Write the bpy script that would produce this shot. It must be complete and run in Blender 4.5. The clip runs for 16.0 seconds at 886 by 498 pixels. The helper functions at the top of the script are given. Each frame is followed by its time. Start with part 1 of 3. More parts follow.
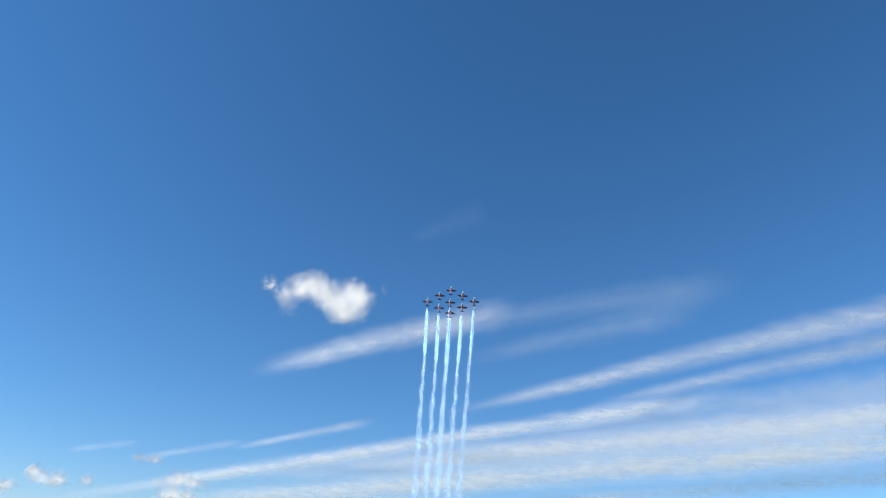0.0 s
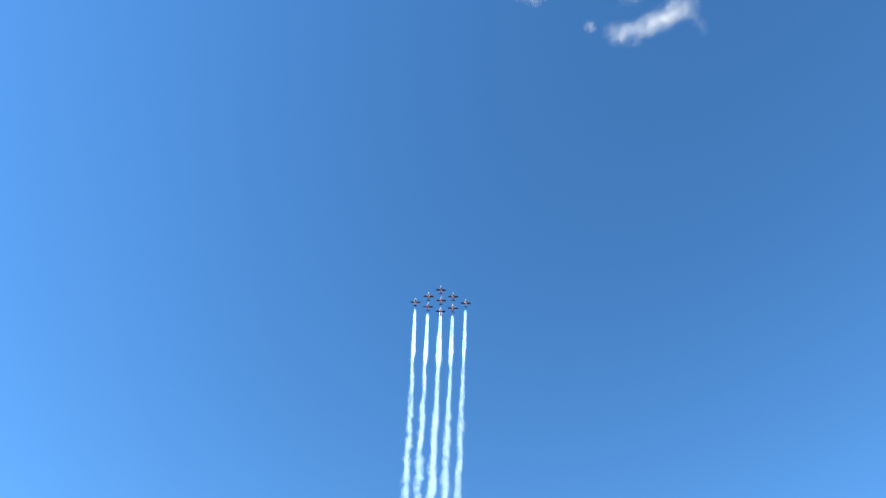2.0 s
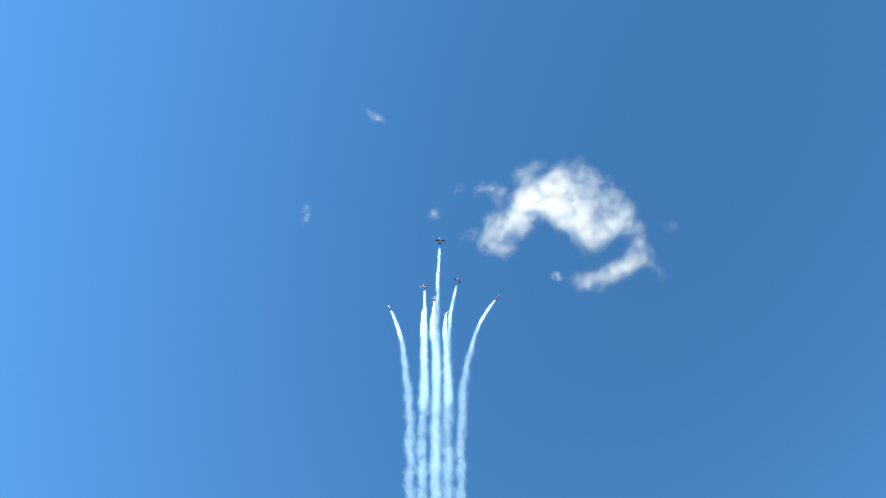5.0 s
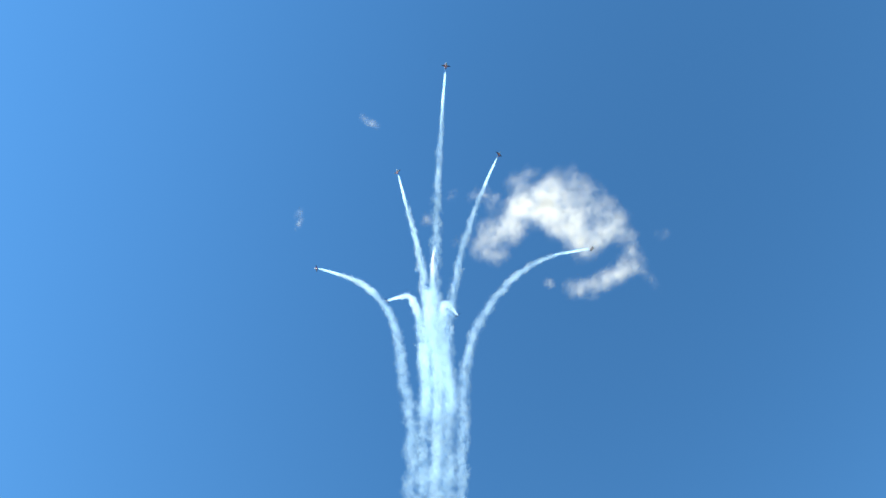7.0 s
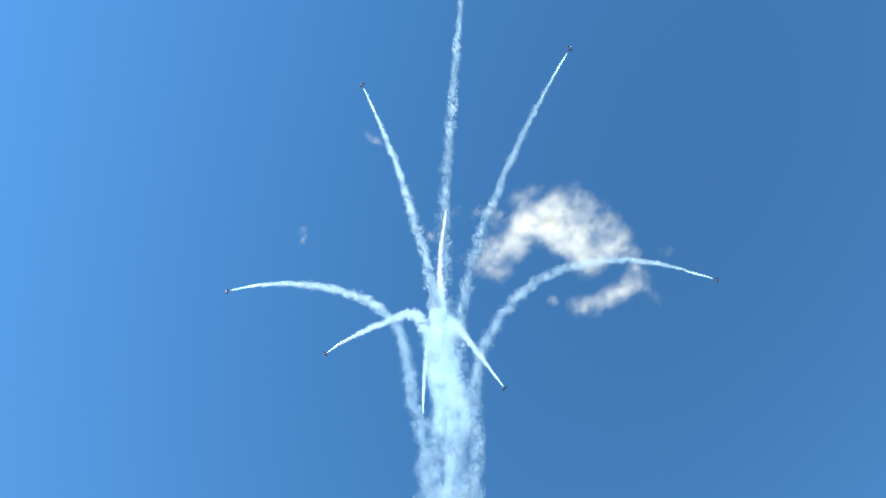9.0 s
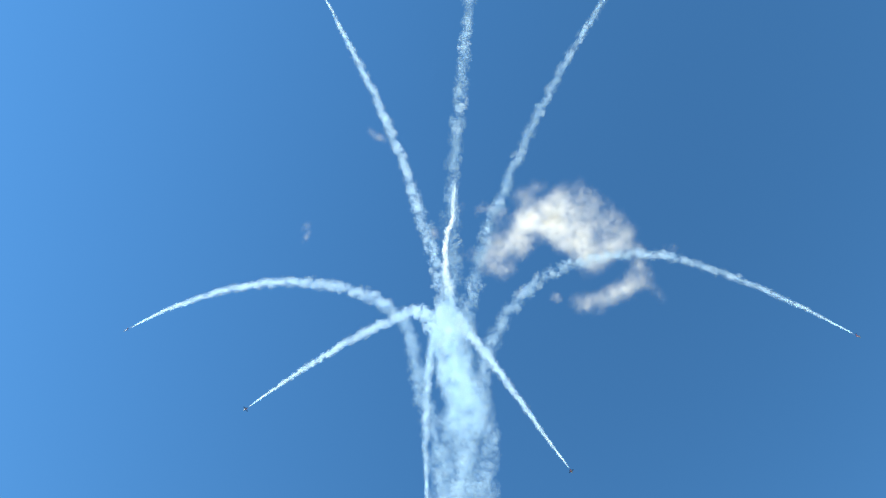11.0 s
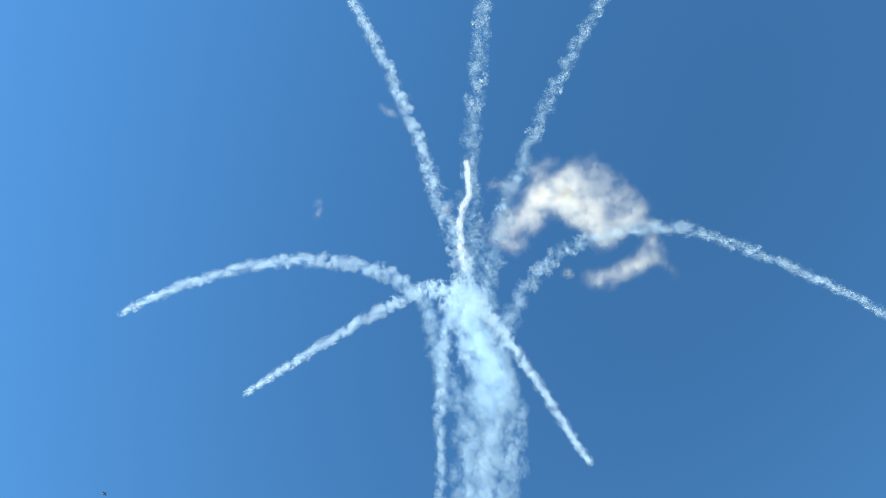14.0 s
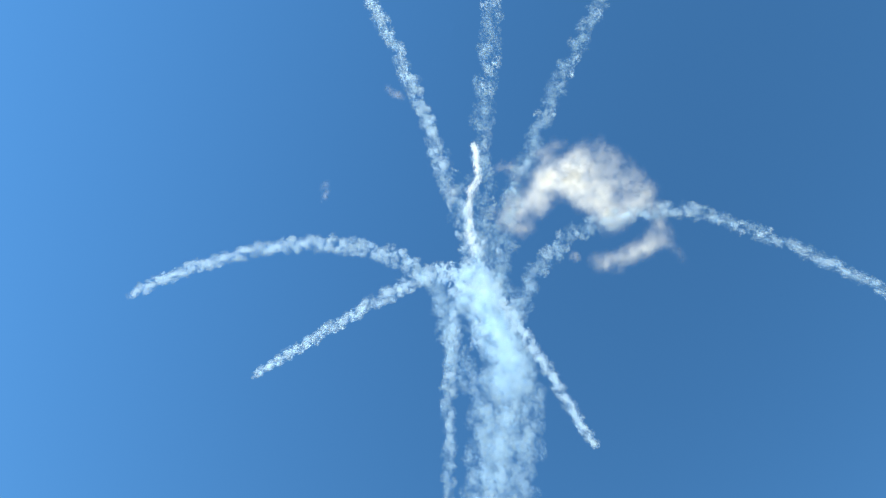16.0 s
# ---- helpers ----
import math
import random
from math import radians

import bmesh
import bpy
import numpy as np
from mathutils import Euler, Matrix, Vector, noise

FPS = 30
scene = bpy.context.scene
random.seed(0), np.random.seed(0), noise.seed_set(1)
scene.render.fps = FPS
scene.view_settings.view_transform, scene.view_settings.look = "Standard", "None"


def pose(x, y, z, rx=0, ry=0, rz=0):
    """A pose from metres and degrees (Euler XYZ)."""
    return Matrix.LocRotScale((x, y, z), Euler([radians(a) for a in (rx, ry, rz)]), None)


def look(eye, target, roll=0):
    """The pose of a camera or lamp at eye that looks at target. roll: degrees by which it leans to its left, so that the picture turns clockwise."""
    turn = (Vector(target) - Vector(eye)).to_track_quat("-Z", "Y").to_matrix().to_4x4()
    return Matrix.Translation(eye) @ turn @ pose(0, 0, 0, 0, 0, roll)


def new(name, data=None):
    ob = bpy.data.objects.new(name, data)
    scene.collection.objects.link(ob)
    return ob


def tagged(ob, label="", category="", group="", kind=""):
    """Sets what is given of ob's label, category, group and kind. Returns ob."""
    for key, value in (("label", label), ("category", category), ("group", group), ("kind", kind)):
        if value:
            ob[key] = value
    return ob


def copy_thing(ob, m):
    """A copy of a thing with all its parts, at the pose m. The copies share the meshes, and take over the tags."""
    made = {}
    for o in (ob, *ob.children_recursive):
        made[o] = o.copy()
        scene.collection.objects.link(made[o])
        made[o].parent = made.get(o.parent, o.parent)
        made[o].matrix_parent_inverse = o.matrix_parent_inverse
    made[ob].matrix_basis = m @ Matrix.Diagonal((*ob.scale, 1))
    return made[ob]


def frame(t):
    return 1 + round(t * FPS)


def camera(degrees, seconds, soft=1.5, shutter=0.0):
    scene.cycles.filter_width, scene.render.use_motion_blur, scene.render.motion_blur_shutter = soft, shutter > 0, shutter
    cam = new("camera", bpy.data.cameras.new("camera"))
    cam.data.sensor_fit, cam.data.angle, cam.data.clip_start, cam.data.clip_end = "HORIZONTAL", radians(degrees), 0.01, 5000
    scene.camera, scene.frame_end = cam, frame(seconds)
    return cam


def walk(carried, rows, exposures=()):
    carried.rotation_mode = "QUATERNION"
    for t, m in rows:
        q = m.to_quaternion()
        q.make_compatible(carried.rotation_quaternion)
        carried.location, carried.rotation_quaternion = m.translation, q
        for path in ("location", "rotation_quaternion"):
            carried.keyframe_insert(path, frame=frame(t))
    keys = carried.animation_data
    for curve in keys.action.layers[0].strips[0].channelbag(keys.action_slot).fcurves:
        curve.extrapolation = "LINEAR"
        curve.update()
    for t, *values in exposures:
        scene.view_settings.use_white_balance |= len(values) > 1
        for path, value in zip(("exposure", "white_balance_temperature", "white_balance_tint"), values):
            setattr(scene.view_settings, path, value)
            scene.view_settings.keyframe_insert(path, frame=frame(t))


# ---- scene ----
SECONDS = 16.0
EYE = (0.0, 0.0, 1.6)
cam = camera(69.6, SECONDS, soft=1.4)
scene.cycles.transparent_max_bounces = 160

# ---- the camera: held in the hand on one spot; seconds, heading, tilt, lean ----
TURNS = (
    (0, 0.00, 27.00, 3.87), (0.5, -0.27, 30.27, 3.80), (1, -0.46, 34.71, 3.84), (1.5, -0.80, 42.90, 3.47),
    (1.8, -1.02, 48.33, 3.04), (2, -1.10, 50.89, 2.69), (2.5, -1.64, 56.64, 1.56), (3, -2.57, 59.94, 0.24),
    (3.5, -3.12, 62.63, -0.38), (4, -3.35, 66.17, -1.04), (4.5, -4.20, 70.00, -1.95), (5, -5.29, 72.90, -3.14),
    (7.5, -7.77, 73.40, -4.93), (8, -7.38, 73.28, -4.56), (8.5, -6.97, 73.81, -4.23), (9, -6.88, 74.93, -4.03),
    (11.5, -5.01, 74.40, -2.06), (12, -3.94, 74.03, -1.26), (12.5, -3.16, 73.71, -0.52), (13, -2.57, 73.34, -0.01),
    (13.5, -2.04, 72.96, 0.51), (14, -1.85, 72.53, 0.85), (14.5, -1.39, 72.14, 1.17), (15, -0.92, 71.93, 1.56),
    (15.5, -0.55, 71.45, 2.07), (16, -0.07, 70.97, 2.61),
)
walk(cam, [(t, pose(*EYE, 90 + tilt, 0, turn) @ pose(0, 0, 0, 0, 0, lean)) for t, turn, tilt, lean in TURNS],
     exposures=[(0, 0.66, 5700, 16), (0.5, 0.8, 5720, 16), (1.0, 1.04, 5800, 15), (1.5, 1.25, 5900, 15), (1.9, 1.52, 5900, 15), (2.5, 1.6, 5950, 16), (3.0, 1.65, 6000, 11), (5.0, 1.62, 6100, 8),
                (9.0, 1.57, 6100, 8), (12.0, 1.42, 6100, 8), (16, 1.4, 6100, 8)])

# ---- light: clear afternoon sky, the sun off to one side ----
SUN_HIGH, SUN_ROUND = radians(36), radians(-104)     # round: from straight ahead, clockwise from above
SUN_WAY = Vector((math.sin(SUN_ROUND) * math.cos(SUN_HIGH), math.cos(SUN_ROUND) * math.cos(SUN_HIGH), math.sin(SUN_HIGH)))
world = bpy.data.worlds.new("sky")
scene.world = world
world.use_nodes = True
wt = world.node_tree
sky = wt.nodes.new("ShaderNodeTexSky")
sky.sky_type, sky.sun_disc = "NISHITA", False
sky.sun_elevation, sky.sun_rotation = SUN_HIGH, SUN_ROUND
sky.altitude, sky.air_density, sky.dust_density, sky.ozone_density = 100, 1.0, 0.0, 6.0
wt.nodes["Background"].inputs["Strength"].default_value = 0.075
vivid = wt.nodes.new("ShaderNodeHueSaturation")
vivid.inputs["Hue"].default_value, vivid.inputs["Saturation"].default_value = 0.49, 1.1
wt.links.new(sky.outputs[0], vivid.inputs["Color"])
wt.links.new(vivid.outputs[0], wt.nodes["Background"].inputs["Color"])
lamp = bpy.data.lights.new("sun", "SUN")
lamp.energy, lamp.angle, lamp.color = 3.8, radians(0.53), (1.0, 0.92, 0.8)
sun = new("sun", lamp)
sun.matrix_world = look(SUN_WAY * 100, (0, 0, 0))


# ---- materials ----
def material(name):
    m = bpy.data.materials.new(name)
    m.use_nodes = True
    m.node_tree.nodes.clear()
    return m, m.node_tree


def node(tree, kind, **values):
    n = tree.nodes.new(kind)
    for key, value in values.items():
        n.inputs[key.replace("_", " ")].default_value = value
    return n


def mathn(tree, op, a, b=None, c=None, clamp=False):
    n = tree.nodes.new("ShaderNodeMath")
    n.operation, n.use_clamp = op, clamp
    for i, v in enumerate((a, b, c)):
        if v is None:
            continue
        if isinstance(v, (int, float)):
            n.inputs[i].default_value = v
        else:
            tree.links.new(v, n.inputs[i])
    return n.outputs[0]


def smooth(tree, v, lo, hi):
    n = tree.nodes.new("ShaderNodeMapRange")
    n.interpolation_type = "SMOOTHSTEP"
    n.inputs["From Min"].default_value, n.inputs["From Max"].default_value = lo, hi
    tree.links.new(v, n.inputs["Value"])
    return n.outputs[0]


def vapour(name, colour, opacity, through_light=0.5):
    """White droplets that scatter light both ways, with an opacity that the caller builds."""
    m, t = material(name)
    out = t.nodes.new("ShaderNodeOutputMaterial")
    clear = t.nodes.new("ShaderNodeBsdfTransparent")
    front = node(t, "ShaderNodeBsdfDiffuse", Color=(*colour, 1), Roughness=1.0)
    back = node(t, "ShaderNodeBsdfTranslucent", Color=(*colour, 1))
    both, mix = t.nodes.new("ShaderNodeMixShader"), t.nodes.new("ShaderNodeMixShader")
    both.inputs[0].default_value = through_light
    t.links.new(front.outputs[0], both.inputs[1])
    t.links.new(back.outputs[0], both.inputs[2])
    t.links.new(opacity(t), mix.inputs[0])
    t.links.new(clear.outputs[0], mix.inputs[1])
    t.links.new(both.outputs[0], mix.inputs[2])
    t.links.new(mix.outputs[0], out.inputs[0])
    return m


def noise_of(t, scale, detail=3.0, stretch=(1, 1, 1), rough=0.55, shift_random=False, coords="Object"):
    tc, mp = t.nodes.new("ShaderNodeTexCoord"), t.nodes.new("ShaderNodeMapping")
    mp.inputs["Scale"].default_value = stretch
    t.links.new(tc.outputs[coords], mp.inputs["Vector"])
    n = node(t, "ShaderNodeTexNoise", Scale=scale, Detail=detail, Roughness=rough)
    if shift_random:
        info = t.nodes.new("ShaderNodeObjectInfo")
        n.noise_dimensions = "4D"
        t.links.new(mathn(t, "MULTIPLY", info.outputs["Random"], 50.0), n.inputs["W"])
    t.links.new(mp.outputs[0], n.inputs["Vector"])
    return n.outputs[0]


def smoke_opacity(thick):
    def opacity(t):
        return mathn(t, "MULTIPLY", smooth(t, noise_of(t, 0.35, 2, shift_random=True), 0.25, 0.72), thick)
    return opacity


def cloud_opacity(t):
    """Fades from the middle of each tuft to its rim, torn by noise."""
    uv, sep = t.nodes.new("ShaderNodeUVMap"), t.nodes.new("ShaderNodeSeparateXYZ")
    t.links.new(uv.outputs[0], sep.inputs[0])
    rim = smooth(t, sep.outputs[0], 1.0, 0.15)
    fine = smooth(t, noise_of(t, 0.02, 4, rough=0.5), 0.1, 0.82)
    return mathn(t, "MULTIPLY", mathn(t, "MULTIPLY", rim, fine), sep.outputs[1])


def fibrous(m, scale, deep):
    """Fibres of ice that catch the light at all angles."""
    t = m.node_tree
    bump = node(t, "ShaderNodeBump", Strength=1.0, Distance=deep)
    t.links.new(noise_of(t, scale, 4, (0.5, 1, 1.5)), bump.inputs["Height"])
    for n in t.nodes:
        if n.type in ("BSDF_DIFFUSE", "BSDF_TRANSLUCENT"):
            t.links.new(bump.outputs[0], n.inputs["Normal"])
    return m


def cirrus_opacity(t):
    """u along the streak, v across it from -1 to 1 (kept as 0 to 1); z of the map holds nothing."""
    uv, sep = t.nodes.new("ShaderNodeUVMap"), t.nodes.new("ShaderNodeSeparateXYZ")
    t.links.new(uv.outputs[0], sep.inputs[0])
    u = mathn(t, "FRACT", sep.outputs[0])
    ends = mathn(t, "MULTIPLY", smooth(t, u, 0.0, 0.3), smooth(t, u, 1.0, 0.75))
    across = mathn(t, "ABSOLUTE", mathn(t, "SUBTRACT", mathn(t, "MULTIPLY", mathn(t, "FRACT", sep.outputs[1]), 2.0), 1.0))
    wide = smooth(t, noise_of(t, 0.004, 3, (0.4, 1, 2.2)), 0.25, 0.6)
    edge = smooth(t, mathn(t, "ADD", across, mathn(t, "MULTIPLY", noise_of(t, 0.012, 4, (0.5, 1, 1.6)), 0.5)), 1.2, 0.05)
    fine = smooth(t, noise_of(t, 0.02, 5, (0.45, 1, 1.5), rough=0.6), 0.1, 0.8)
    info = t.nodes.new("ShaderNodeObjectInfo")
    thick = t.nodes.new("ShaderNodeSeparateColor")
    t.links.new(info.outputs["Color"], thick.inputs[0])
    a = mathn(t, "MULTIPLY", mathn(t, "MULTIPLY", ends, edge), mathn(t, "MULTIPLY_ADD", fine, 0.6, mathn(t, "MULTIPLY", wide, 0.4)))
    return mathn(t, "MULTIPLY", a, mathn(t, "MULTIPLY", thick.outputs[0], 1.3), clamp=True)


# white smoke; the blue in its colours stands in for sky light
SMOKE = vapour("white_smoke", (0.73, 0.87, 0.98), smoke_opacity(0.19), 0.25)
# whiter copy for the middle trail: strong light put into the colour, hardly denser
LIT_SMOKE = vapour("lit_white_smoke", (0.86, 0.91, 0.95), smoke_opacity(0.2), 0.25)
THIN_SMOKE = vapour("thin_white_smoke", (0.66, 0.85, 0.99), smoke_opacity(0.075), 0.25)
OLD_SMOKE = vapour("spent_white_smoke", (0.68, 0.855, 0.98), smoke_opacity(0.028), 0.3)
CLOUD = vapour("cumulus_vapour", (0.81, 0.81, 0.78), cloud_opacity)
CIRRUS = fibrous(vapour("ice_cloud", (0.88, 0.88, 0.8), cirrus_opacity, 0.7), 0.005, 4.0)


def paint(name, colour, rough=0.35, metal=0.0, wear=0.12):
    m, t = material(name)
    out = t.nodes.new("ShaderNodeOutputMaterial")
    b = node(t, "ShaderNodeBsdfPrincipled", Roughness=rough, Metallic=metal)
    grime = smooth(t, noise_of(t, 0.9, 5, (1, 0.35, 1)), 0.3, 0.75)
    mix = t.nodes.new("ShaderNodeMix")
    mix.data_type = "RGBA"
    mix.inputs["A"].default_value = (*colour, 1)
    mix.inputs["B"].default_value = (*[c * (1 - 2 * wear) for c in colour], 1)
    t.links.new(grime, mix.inputs["Factor"])
    t.links.new(mix.outputs["Result"], b.inputs["Base Color"])
    t.links.new(mathn(t, "MULTIPLY_ADD", noise_of(t, 6.0, 3), 0.2, rough - 0.1), b.inputs["Roughness"])
    t.links.new(b.outputs[0], out.inputs[0])
    return m


RED = paint("red_gloss_paint", (0.34, 0.008, 0.05), 0.3)
WHITE = paint("white_gloss_paint", (0.8, 0.8, 0.78), 0.3)
NAVY = paint("dark_blue_paint", (0.02, 0.025, 0.06), 0.35)
DARK = paint("sooty_metal", (0.06, 0.055, 0.05), 0.5, 0.8)
GLAZE = paint("tinted_canopy", (0.03, 0.04, 0.05), 0.12)


def grass_material():
    m, t = material("mown_grass")
    out = t.nodes.new("ShaderNodeOutputMaterial")
    b = node(t, "ShaderNodeBsdfPrincipled", Roughness=0.9)
    ramp = t.nodes.new("ShaderNodeValToRGB")
    ramp.color_ramp.elements[0].color, ramp.color_ramp.elements[1].color = (0.035, 0.06, 0.02, 1), (0.11, 0.12, 0.05, 1)
    both = mathn(t, "MULTIPLY_ADD", noise_of(t, 0.02, 4), 0.6, mathn(t, "MULTIPLY", noise_of(t, 3.0, 4), 0.4))
    t.links.new(both, ramp.inputs[0])
    t.links.new(ramp.outputs[0], b.inputs["Base Color"])
    t.links.new(b.outputs[0], out.inputs[0])
    return m


GRASS = grass_material()


# ---- small mesh tools ----
def mesh_object(name, verts, faces, mat, parent=None, smoothed=True):
    me = bpy.data.meshes.new(name)
    me.from_pydata(verts, [], faces)
    me.materials.append(mat)
    if smoothed:
        me.polygons.foreach_set("use_smooth", [True] * len(me.polygons))
    me.update()
    ob = new(name, me)
    ob.parent = parent
    return ob


def part(name, bm, mat, parent, label=""):
    me = bpy.data.meshes.new(name)
    bmesh.ops.recalc_face_normals(bm, faces=bm.faces)
    for f in bm.faces:
        f.smooth = True
    bm.to_mesh(me)
    bm.free()
    me.materials.append(mat)
    ob = new(name, me)
    ob.parent = parent
    return tagged(ob, label)


def hoops(sections, n=20):
    """A closed skin over elliptical hoops (y, centre z, half width, half height)."""
    bm = bmesh.new()
    rings = []
    for y, cz, rx, rz in sections:
        rings.append([bm.verts.new((rx * math.cos(a), y, cz + rz * math.sin(a))) for a in (2 * math.pi * i / n for i in range(n))])
    for a, b in zip(rings, rings[1:]):
        for i in range(n):
            bm.faces.new((a[i], a[(i + 1) % n], b[(i + 1) % n], b[i]))
    bm.faces.new(rings[0])
    bm.faces.new(rings[-1])
    return bm


def blade(root, tip, upright=False, steps=4):
    """A flying surface: root and tip are (leading y, trailing y, reach, height, thickness)."""
    bm = bmesh.new()
    rings = []
    for k in range(steps + 1):
        s = k / steps
        le, te, out, hi, th = (r + (q - r) * s for r, q in zip(root, tip))
        if k == steps:
            le, te, th = le - 0.12, te + 0.06, th * 0.4
        ring = []
        for f, h in ((0, 0), (0.06, 0.5), (0.3, 1.0), (0.6, 0.75), (1, 0.06), (1, -0.06), (0.6, -0.55), (0.3, -0.8), (0.06, -0.45)):
            y, o = le + (te - le) * f, h * th / 2
            ring.append(bm.verts.new((o, y, out) if upright else (out, y, hi + o)))
        rings.append(ring)
    for a, b in zip(rings, rings[1:]):
        for i in range(9):
            bm.faces.new((a[i], a[(i + 1) % 9], b[(i + 1) % 9], b[i]))
    bm.faces.new(rings[0])
    bm.faces.new(rings[-1])
    return bm


# ---- ground, far below the aircraft ----
def build_ground():
    n, verts, faces = 96, [(0, 0, 0)], []
    for r in (40, 160, 600, 1800, 4800):
        verts += [(r * math.cos(2 * math.pi * i / n), r * math.sin(2 * math.pi * i / n), 0) for i in range(n)]
    faces += [(0, 1 + i, 1 + (i + 1) % n) for i in range(n)]
    for k in range(4):
        a, b = 1 + k * n, 1 + (k + 1) * n
        faces += [(a + i, b + i, b + (i + 1) % n, a + (i + 1) % n) for i in range(n)]
    tagged(mesh_object("ground", verts, faces, GRASS), "open mown grass airfield under a clear sky", "ground", kind="structure")


build_ground()


# ---- clouds ----
def tuft_cloud(name, label, centre, blobs, tufts, size, seed, torn=0.45, dense=0.75, group=""):
    """A cumulus: blobs (right, up, away, half width, half height, weight) in metres round its middle, filled with curled tufts."""
    rng = random.Random(seed)
    weight = [b[5] * b[3] * b[4] for b in blobs]
    verts, faces, uvs = [], [], []
    made = 0
    while made < tufts:
        b = rng.choices(blobs, weight)[0]
        d = Vector([rng.gauss(0, 1) for _ in range(3)]).normalized() * rng.random() ** 0.45
        wide, high = b[3] * 1.35, b[4] * 1.35
        deep = 0.8 * min(wide, high)
        c = Vector((b[0] + d.x * wide, b[1] + d.y * high, b[2] + d.z * deep))
        tear = noise.fractal(c / (size * 4.0) + Vector((seed * 7.3, 0, 0)), 0.9, 2.1, 4)
        if rng.random() > 0.7 + tear * torn * 3:
            continue
        made += 1
        r = size * rng.uniform(0.55, 1.35) * (1.15 - 0.45 * d.length)
        turn = Euler([rng.uniform(0, 6.28) for _ in range(3)]).to_matrix()
        base = len(verts)
        solid = dense * b[5] * (1.0 - 0.55 * d.length ** 2) * rng.uniform(0.6, 1.1)
        verts.append(c + turn @ Vector((0, 0, r * 0.3)))
        uvs.append((0.0, min(solid, 0.98)))
        for ring, f in ((0, 0.5), (1, 1.0)):
            for i in range(8):
                a = 2 * math.pi * (i + 0.5 * ring) / 8
                q = f * r * rng.uniform(0.8, 1.2)
                verts.append(c + turn @ Vector((q * math.cos(a), q * math.sin(a), r * (0.3 - 0.45 * f * f) + rng.uniform(-0.1, 0.1) * r)))
                uvs.append((f, min(solid, 0.98)))
        for i in range(8):
            j = (i + 1) % 8
            faces.append((base, base + 1 + i, base + 1 + j))
            faces.append((base + 1 + i, base + 9 + i, base + 1 + j))
            faces.append((base + 1 + j, base + 9 + i, base + 9 + j))
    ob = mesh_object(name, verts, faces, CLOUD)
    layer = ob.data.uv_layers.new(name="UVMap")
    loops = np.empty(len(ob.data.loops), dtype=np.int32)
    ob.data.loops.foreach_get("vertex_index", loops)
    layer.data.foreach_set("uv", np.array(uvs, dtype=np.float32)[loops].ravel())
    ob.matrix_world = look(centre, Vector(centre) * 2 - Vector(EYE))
    ob.visible_shadow = False           # casts no shadow, standing in for light scattered inside the cloud
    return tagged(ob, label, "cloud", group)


tuft_cloud("cumulus_cloud", "ragged white arched cumulus cloud with torn wispy edges", (485, 527, 2082), [
    (-247, 120, 0, 42, 38, 0.85), (-226, 73, 0, 38, 32, 0.7), (-205, 178, 0, 26, 22, 0.35), (-140, 200, 0, 30, 22, 0.4), (-22, 232, 0, 30, 26, 0.4), (20, 216, 0, 34, 22, 0.45), (-125, 232, 0, 26, 20, 0.35), (-186, 139, 0, 43, 43, 0.85), (-140, 121, 0, 47, 54, 0.90), (-90, 143, 0, 50, 47, 0.95),
    (-36, 149, 0, 50, 47, 1.00), (-25, 102, 0, 54, 50, 1.05), (1, 143, 0, 50, 36, 1.00), (42, 110, 0, 50, 47, 1.05), (0, 57, 0, 50, 47, 1.00),
    (66, 65, 0, 50, 54, 1.00), (26, -1, 0, 47, 54, 1.00), (16, -66, 0, 43, 47, 0.90), (3, -104, 0, 32, 32, 0.65), (42, -99, 0, 39, 39, 0.60),
    (136, 19, 0, 46, 41, 0.85), (135, -41, 0, 46, 46, 0.91), (107, -91, 0, 50, 38, 0.91), (159, -84, 0, 34, 38, 0.72), (128, 80, 0, 41, 36, 0.78), (156, 40, 0, 26, 30, 0.4), (166, -30, 0, 26, 34, 0.4),
    (69, 159, 0, 54, 21, 0.55), (122, 135, 0, 38, 19, 0.39), (-33, 214, 0, 36, 32, 0.50), (145, -146, 0, 31, 26, 0.78), (140, -196, 0, 22, 31, 0.72),
    (52, 3, 0, 47, 47, 0.70), (-19, 4, 0, 29, 18, 0.60),
], 13000, 24, 3, torn=0.3, dense=0.076)
tuft_cloud("cumulus_cloud", "thin white torn curl of cumulus cloud", (485, 527, 2082), [
    (118, -244, 0, 31, 28, 0.55), (88, -232, 0, 38, 28, 0.7), (48, -228, 0, 42, 32, 0.75), (3, -216, 0, 44, 32, 0.75), (-43, -209, 0, 44, 28, 0.75),
    (-79, -195, 0, 37, 27, 0.65), (-98, -171, 0, 26, 26, 0.40), (-60, -235, 0, 26, 16, 0.35), (124, -289, 0, 15, 33, 0.30), (117, -332, 0, 11, 24, 0.15),
    (-106, -196, 0, 25, 12, 0.35), (90, -196, 0, 26, 18, 0.4), (124, -200, 0, 20, 26, 0.4),
], 4200, 17, 4, torn=0.6, dense=0.068)
